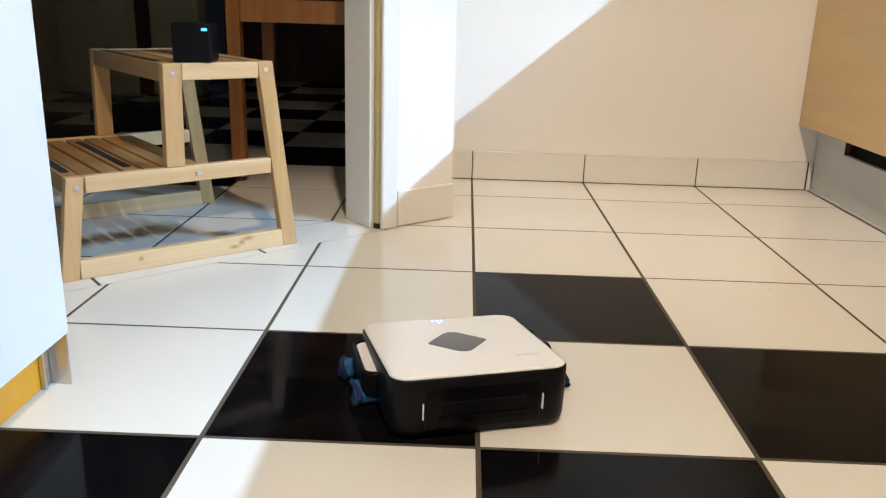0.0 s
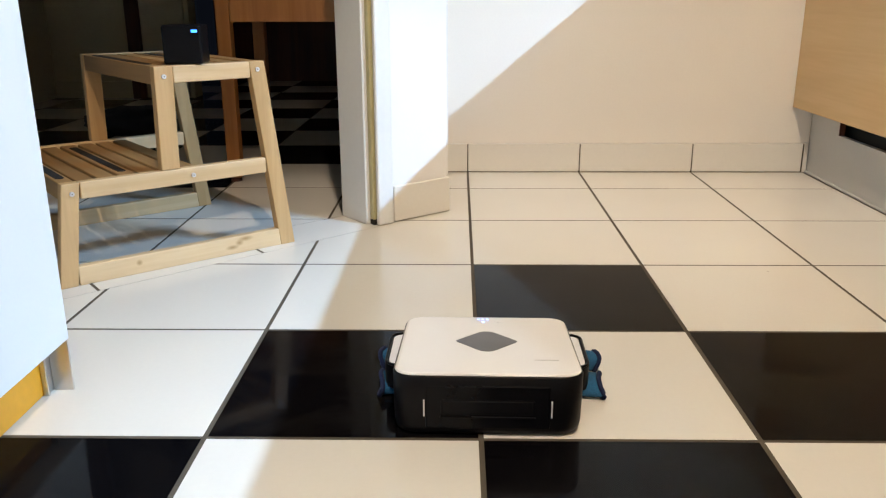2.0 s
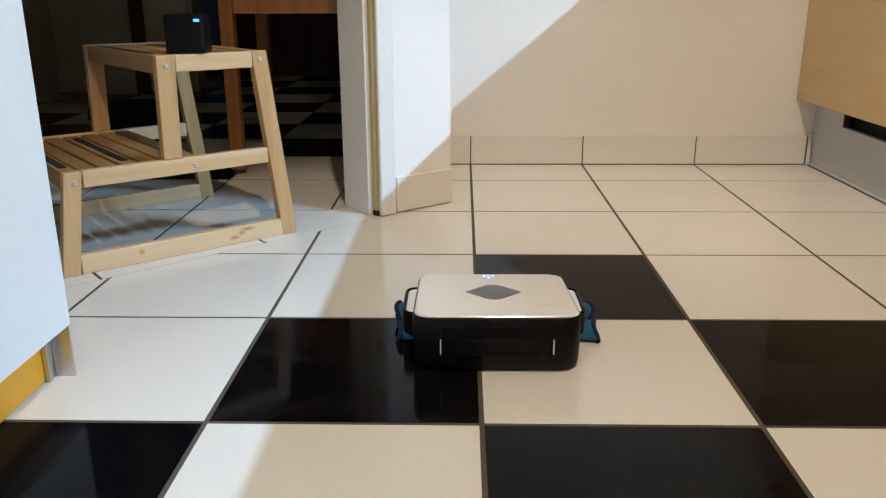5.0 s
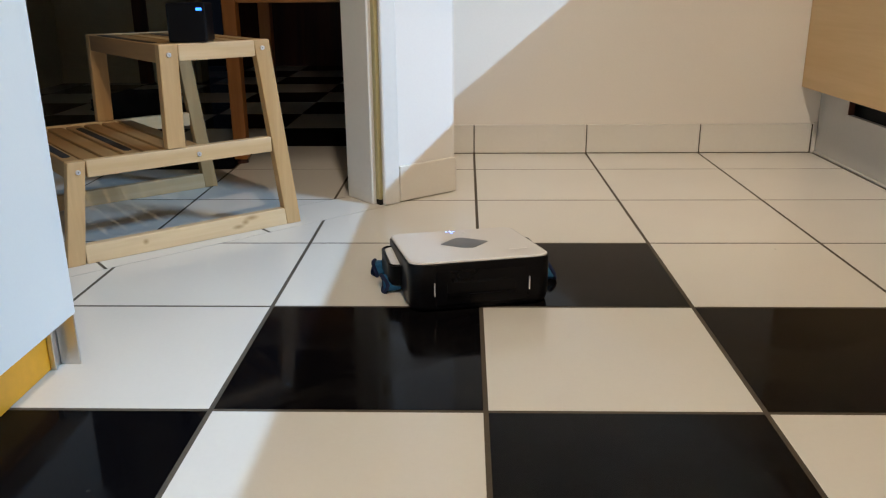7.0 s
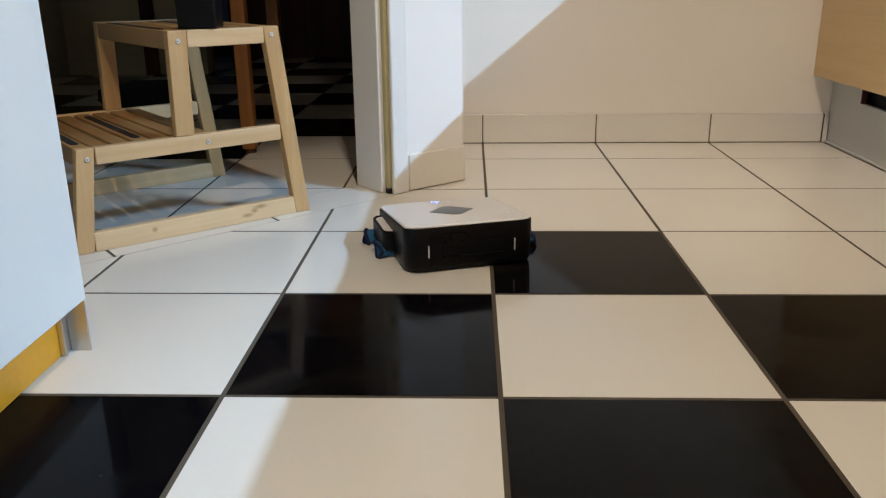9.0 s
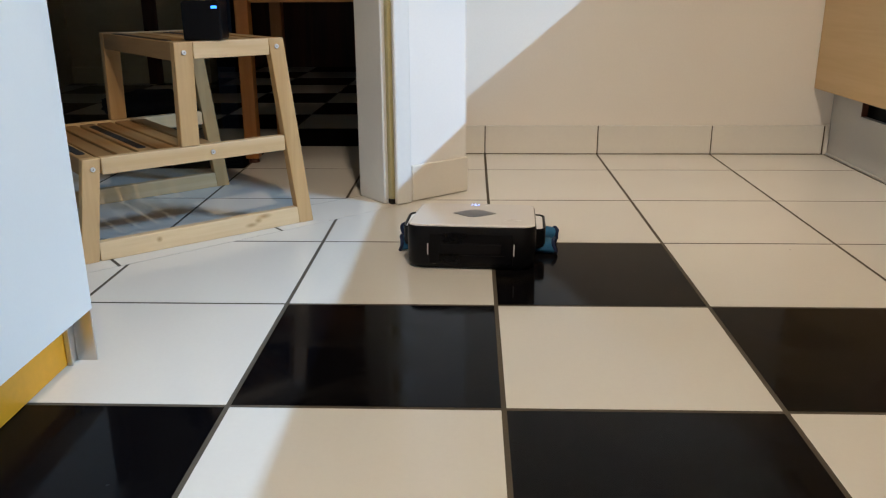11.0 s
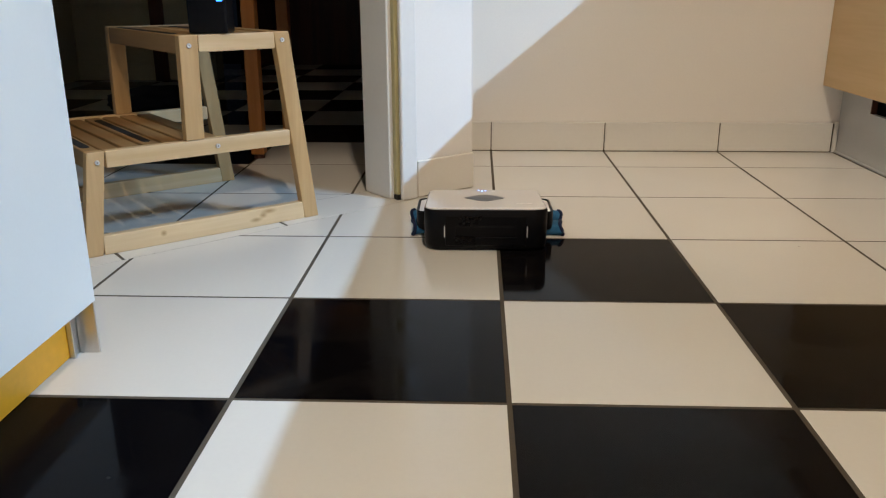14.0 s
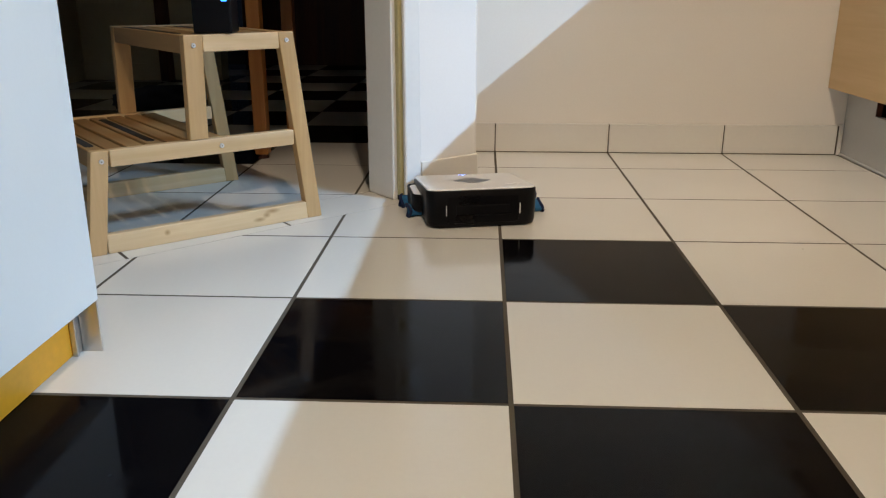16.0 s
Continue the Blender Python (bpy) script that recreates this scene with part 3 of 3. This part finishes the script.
def robot():
    base = empty("floor_robot", pose(0, 0, 0), "white and black square floor-mopping robot with blue cloth", "robot")
    hx, hy = 0.1146, 0.0955
    mid, hl = 0.0247, 0.1202        # middle and half length of the body

    def top(y):
        return 0.0825 - 0.0965 * (y + hy)

    rings = []
    for z, inset in ((0.001, 0.007), (0.004, 0.0025), (0.012, 0.001), (0.045, 0.0)):
        rings.append([(x, mid + y, z) for x, y in rounded_outline(hx - inset, hl - inset, 0.027)])
    for dz, inset in ((-0.0050, 0.0), (-0.0030, 0.0012)):
        rings.append([(x, mid + y, top(mid + y) + dz) for x, y in rounded_outline(hx - inset, hl - inset, 0.027)])
    part("body", loft(rings), M_BLACK, base, "black plastic body", smooth=True)
    rings = []
    for dz, inset in ((-0.0042, 0.0025), (-0.0020, 0.0020), (-0.0006, 0.0032), (0.0, 0.0060)):
        rings.append([(x, mid + y, top(mid + y) + dz) for x, y in rounded_outline(hx - inset, hl - inset, 0.027 - inset)])
    part("top_shell", loft(rings), M_SHELL, base, "glossy white top shell")
    slope = math.degrees(math.atan(-0.0965))

    def on_top(x, y):
        return pose(x, y, top(y), slope)

    out = []
    for cx, cy, r in ((0.0405, 0.0, 0.005), (0.0, 0.0420, 0.015), (-0.0405, 0.0, 0.005), (0.0, -0.0420, 0.015)):
        out.append((cx, cy, r))
    pts = []
    for (cx, cy, r), a0, a1 in zip(out, (-50, 40, 130, 220), (50, 140, 230, 320)):
        for i in range(7):
            a = radians(a0 + (a1 - a0) * i / 6)
            k = 1 - r / math.hypot(cx, cy)
            pts.append((cx * k + r * math.cos(a), cy * k + r * math.sin(a)))
    part("button", prism(pts, -0.0005, 0.0005, 0.0003), M_BADGE, base, "grey diamond-shaped button", m=on_top(0.0, 0.0295))
    for dx, dy in ((-0.0105, 0.0), (-0.004, 0.0), (0.0025, 0.0), (-0.0035, -0.012)):
        part("led", disc(0.0019, -0.0003, 0.0006, 10), M_LED_W, base, "small glowing blue-white light", m=on_top(dx, 0.1285 + dy))
    part("icon", disc(0.004, -0.0004, 0.0003, 12), M_LETTER, base, "faint grey icon", m=on_top(0.019, 0.117))
    part("lettering", box(-0.015, -0.0025, -0.0004, 0.015, 0.0025, 0.0003), M_LETTER, base, "faint grey lettering", m=on_top(0.073, -0.041))
    # rear face
    part("rear_panel", box(-0.0750, -hy - 0.0008, 0.010, 0.0750, -hy + 0.012, 0.069, 0.003), M_BLACK_GLOSS, base)
    part("rear_recess", box(-0.056, -hy - 0.0014, 0.0285, 0.056, -hy + 0.002, 0.050, 0.003), M_BLACK, base)
    part("recess_lip", box(-0.057, -hy - 0.0035, 0.0262, 0.057, -hy + 0.008, 0.0280, 0.0006), M_BLACK_GLOSS, base)
    for s in (-1, 1):
        part("strip", box(s * 0.0760 - 0.0008, -hy - 0.0032, 0.028, s * 0.0760 + 0.0008, -hy + 0.002, 0.049, 0.0005), M_STRIP, base, "thin white strip")
    for s in (-1, 1):
        part("wheel", disc(0.022, -0.008, 0.008, 20, pose(s * 0.085, -0.01, 0.022, 0, 90)), M_BLACK, base)
    # cleaning pad that reaches out on both sides: black tray, white plate, cloth wrapped round it
    tray = part("pad_tray", loft([[(x, 0.050 + y, z) for x, y in rounded_outline(0.1335 - i, 0.0535 - i, 0.017)] for z, i in ((0.012, 0.004), (0.016, 0.0), (0.047, 0.0), (0.048, 0.001))]), M_BLACK, base, "black pad tray")
    part("pad_plate", loft([[(x, 0.050 + y, z) for x, y in rounded_outline(0.1285 - i, 0.0480 - i, 0.013)] for z, i in ((0.046, 0.0), (0.0492, 0.0), (0.0497, 0.0006))]), M_SHELL, tray, "white pad plate")
    rim = [(x, 0.050 + y, 0.0495) for x, y in rounded_outline(0.1320, 0.0520, 0.0155)]
    part("pad_rim", tube(rim + rim[:1], 0.0019, 6), M_BLACK, tray, smooth=True)
    for s in (-1, 1):
        cloth_roll(base, s, 0.098, 0.016, 0.151 + 0.005 * s, 0.013, 0.015, 3.0 * s)
        cloth_roll(base, s, 0.026, 0.014, 0.145 + 0.006 * s, 0.026, 0.0125, 7.0 * s)
    return base


ROBOT = robot()


# ---- floor tiles ----
def clip(poly, nx, ny, c):
    """The part of a convex outline where nx * x + ny * y >= c."""
    out = []
    for i, p in enumerate(poly):
        q = poly[(i + 1) % len(poly)]
        a, b = nx * p[0] + ny * p[1] - c, nx * q[0] + ny * q[1] - c
        if a >= 0:
            out.append(p)
        if (a >= 0) != (b >= 0):
            k = a / (a - b)
            out.append((p[0] + k * (q[0] - p[0]), p[1] + k * (q[1] - p[1])))
    return out


BAND1 = 0.122
FRONT_A, FRONT_B = Vector((-0.674, 0.513)), Vector((-0.221, 0.934))     # front edge of the threshold row
FD = (FRONT_B - FRONT_A).normalized()
FN = Vector((-FD.y, FD.x))
G = 0.0031
full = {}


def put_tile(poly, black, key=None, edge=0.0004):
    k = len(poly)
    if k < 3:
        return
    area = abs(sum(poly[i][0] * poly[(i + 1) % k][1] - poly[(i + 1) % k][0] * poly[i][1] for i in range(k))) / 2
    if area < 0.0006:
        return
    cx, cy = sum(p[0] for p in poly) / k, sum(p[1] for p in poly) / k
    mat = M_TILE_B if black else M_TILE_W
    if key is not None and key in full:
        me = full[key]
    else:
        me = mesh_of("tile", prism([(x - cx, y - cy) for x, y in poly], -0.008, 0.0, edge), mat)
        if key is not None:
            full[key] = me
    ob = new("tile", me)
    ob.parent = floor
    ob.matrix_basis = pose(cx, cy, 0)


def is_black(i, j):
    """Kitchen pattern: black squares in a checker over the middle, cream round the walls."""
    return (i, j) in BLACK


BLACK = {(-1, 0), (0, 1), (1, 0), (0, -1), (-2, -1), (2, -1), (1, -2), (-1, -2), (0, -3), (-2, -3), (2, -3), (1, -4), (-1, -4)}


def floor_tiles():
    c0 = V.x * DOOR_O.x + V.y * DOOR_O.y
    cf = FN.dot(FRONT_A)
    cu = U.dot(DOOR_O) + 0.02
    for i in range(-4, 4):
        for j in range(-6, 5):
            sq = [(i * T + G, j * T + G), ((i + 1) * T - G, j * T + G), ((i + 1) * T - G, (j + 1) * T - G), (i * T + G, (j + 1) * T - G)]
            if i == -1 and j >= 2:
                # beside the pier the tiles run on behind the slanted line
                if j > 2:
                    put_tile(clip(sq, U.x, U.y, cu), False)
                else:
                    put_tile(clip(sq, -FN.x, -FN.y, -(cf - G / 4)), False)
                    put_tile(clip(clip(sq, FN.x, FN.y, cf - G / 4), U.x, U.y, cu), False)
                continue
            cut = clip(sq, -FN.x, -FN.y, -(cf - G / 4)) if i < 0 else sq
            whole = len(cut) == 4 and cut == sq
            put_tile(cut, is_black(i, j), ("k", is_black(i, j)) if whole else None)
    # threshold row, laid along the slanted wall
    for k in range(-4, 0):
        u0, u1 = 0.030 + k * 0.336 + G, 0.030 + (k + 1) * 0.336 - G
        pts = [(u0, -0.2), (u1, -0.2), (u1, BAND1 - G), (u0, BAND1 - G)]
        put_tile(clip([tuple(DOOR_O + U * a + V * b) for a, b in pts], FN.x, FN.y, cf + G / 4), False, edge=0.0)
    # next room
    for i in range(-7, 2):
        for j in range(-1, 13):
            x0, y0 = i * T - 0.004 + G, j * T + 0.010 + G
            x1, y1 = x0 + T - 2 * G, y0 + T - 2 * G
            if x0 > -0.1 and y0 < 1.5:
                continue
            if y0 < 1.5:
                x1 = min(x1, -0.08)
            sq = [(x0, y0), (x1, y0), (x1, y1), (x0, y1)]
            cut = clip(sq, V.x, V.y, c0 + BAND1)
            whole = len(cut) == 4 and cut == sq and x1 - x0 > 0.32
            far = j >= 4 and (i + j) % 2 == 1
            put_tile(cut, far, ("r", far) if whole else None)


floor_tiles()


def motions():
    rows = [
        (0, -0.0205, 0.1245, 16.0),
        (0.5, 0.0095, 0.0174, 6.2),
        (1, 0.0145, -0.0418, 2.4),
        (1.5, 0.0164, -0.0168, 1.5),
        (2, 0.0094, 0.1006, -1.1),
        (2.5, 0.0147, 0.2007, -4.8),
        (3, 0.0231, 0.2991, -8.8),
        (3.5, 0.0370, 0.3950, -10.1),
        (4, 0.0407, 0.4129, -9.0),
        (4.4, 0.0340, 0.3610, -5.5),
        (4.9, 0.0240, 0.2609, -0.5),
        (5.4, 0.0180, 0.1637, 3.6),
        (5.7, 0.0160, 0.1716, 5.2),
        (6.1, 0.0100, 0.2470, 7.5),
        (6.5, 0.0014, 0.3230, 9.5),
        (7, -0.0200, 0.4170, 13.2),
        (7.5, -0.0515, 0.5130, 17.5),
        (8, -0.0870, 0.6002, 20.8),
        (8.5, -0.0928, 0.6145, 21.4),
        (9, -0.0620, 0.5387, 17.6),
        (9.4, -0.0490, 0.4631, 11.0),
        (9.8, -0.0420, 0.3947, 3.6),
        (10.1, -0.0400, 0.4195, 1.2),
        (10.6, -0.0380, 0.5166, -1.2),
        (11.1, -0.0340, 0.6137, -4.0),
        (11.5, -0.0286, 0.6876, -6.0),
        (12, -0.0152, 0.7792, -9.8),
        (12.5, 0.0060, 0.8545, -15.4),
        (13, 0.0052, 0.8599, -15.0),
        (13.5, -0.0147, 0.7710, -7.5),
        (14, -0.0249, 0.6751, 0.7),
        (14.5, -0.0232, 0.6238, 3.8),
        (15, -0.0276, 0.6799, 4.9),
        (15.5, -0.0436, 0.7758, 9.2),
        (16, -0.0535, 0.8357, 11.8),
    ]
    walk(ROBOT, [(t, pose(x, y, 0, 0, 0, a)) for t, x, y, a in rows])


motions()
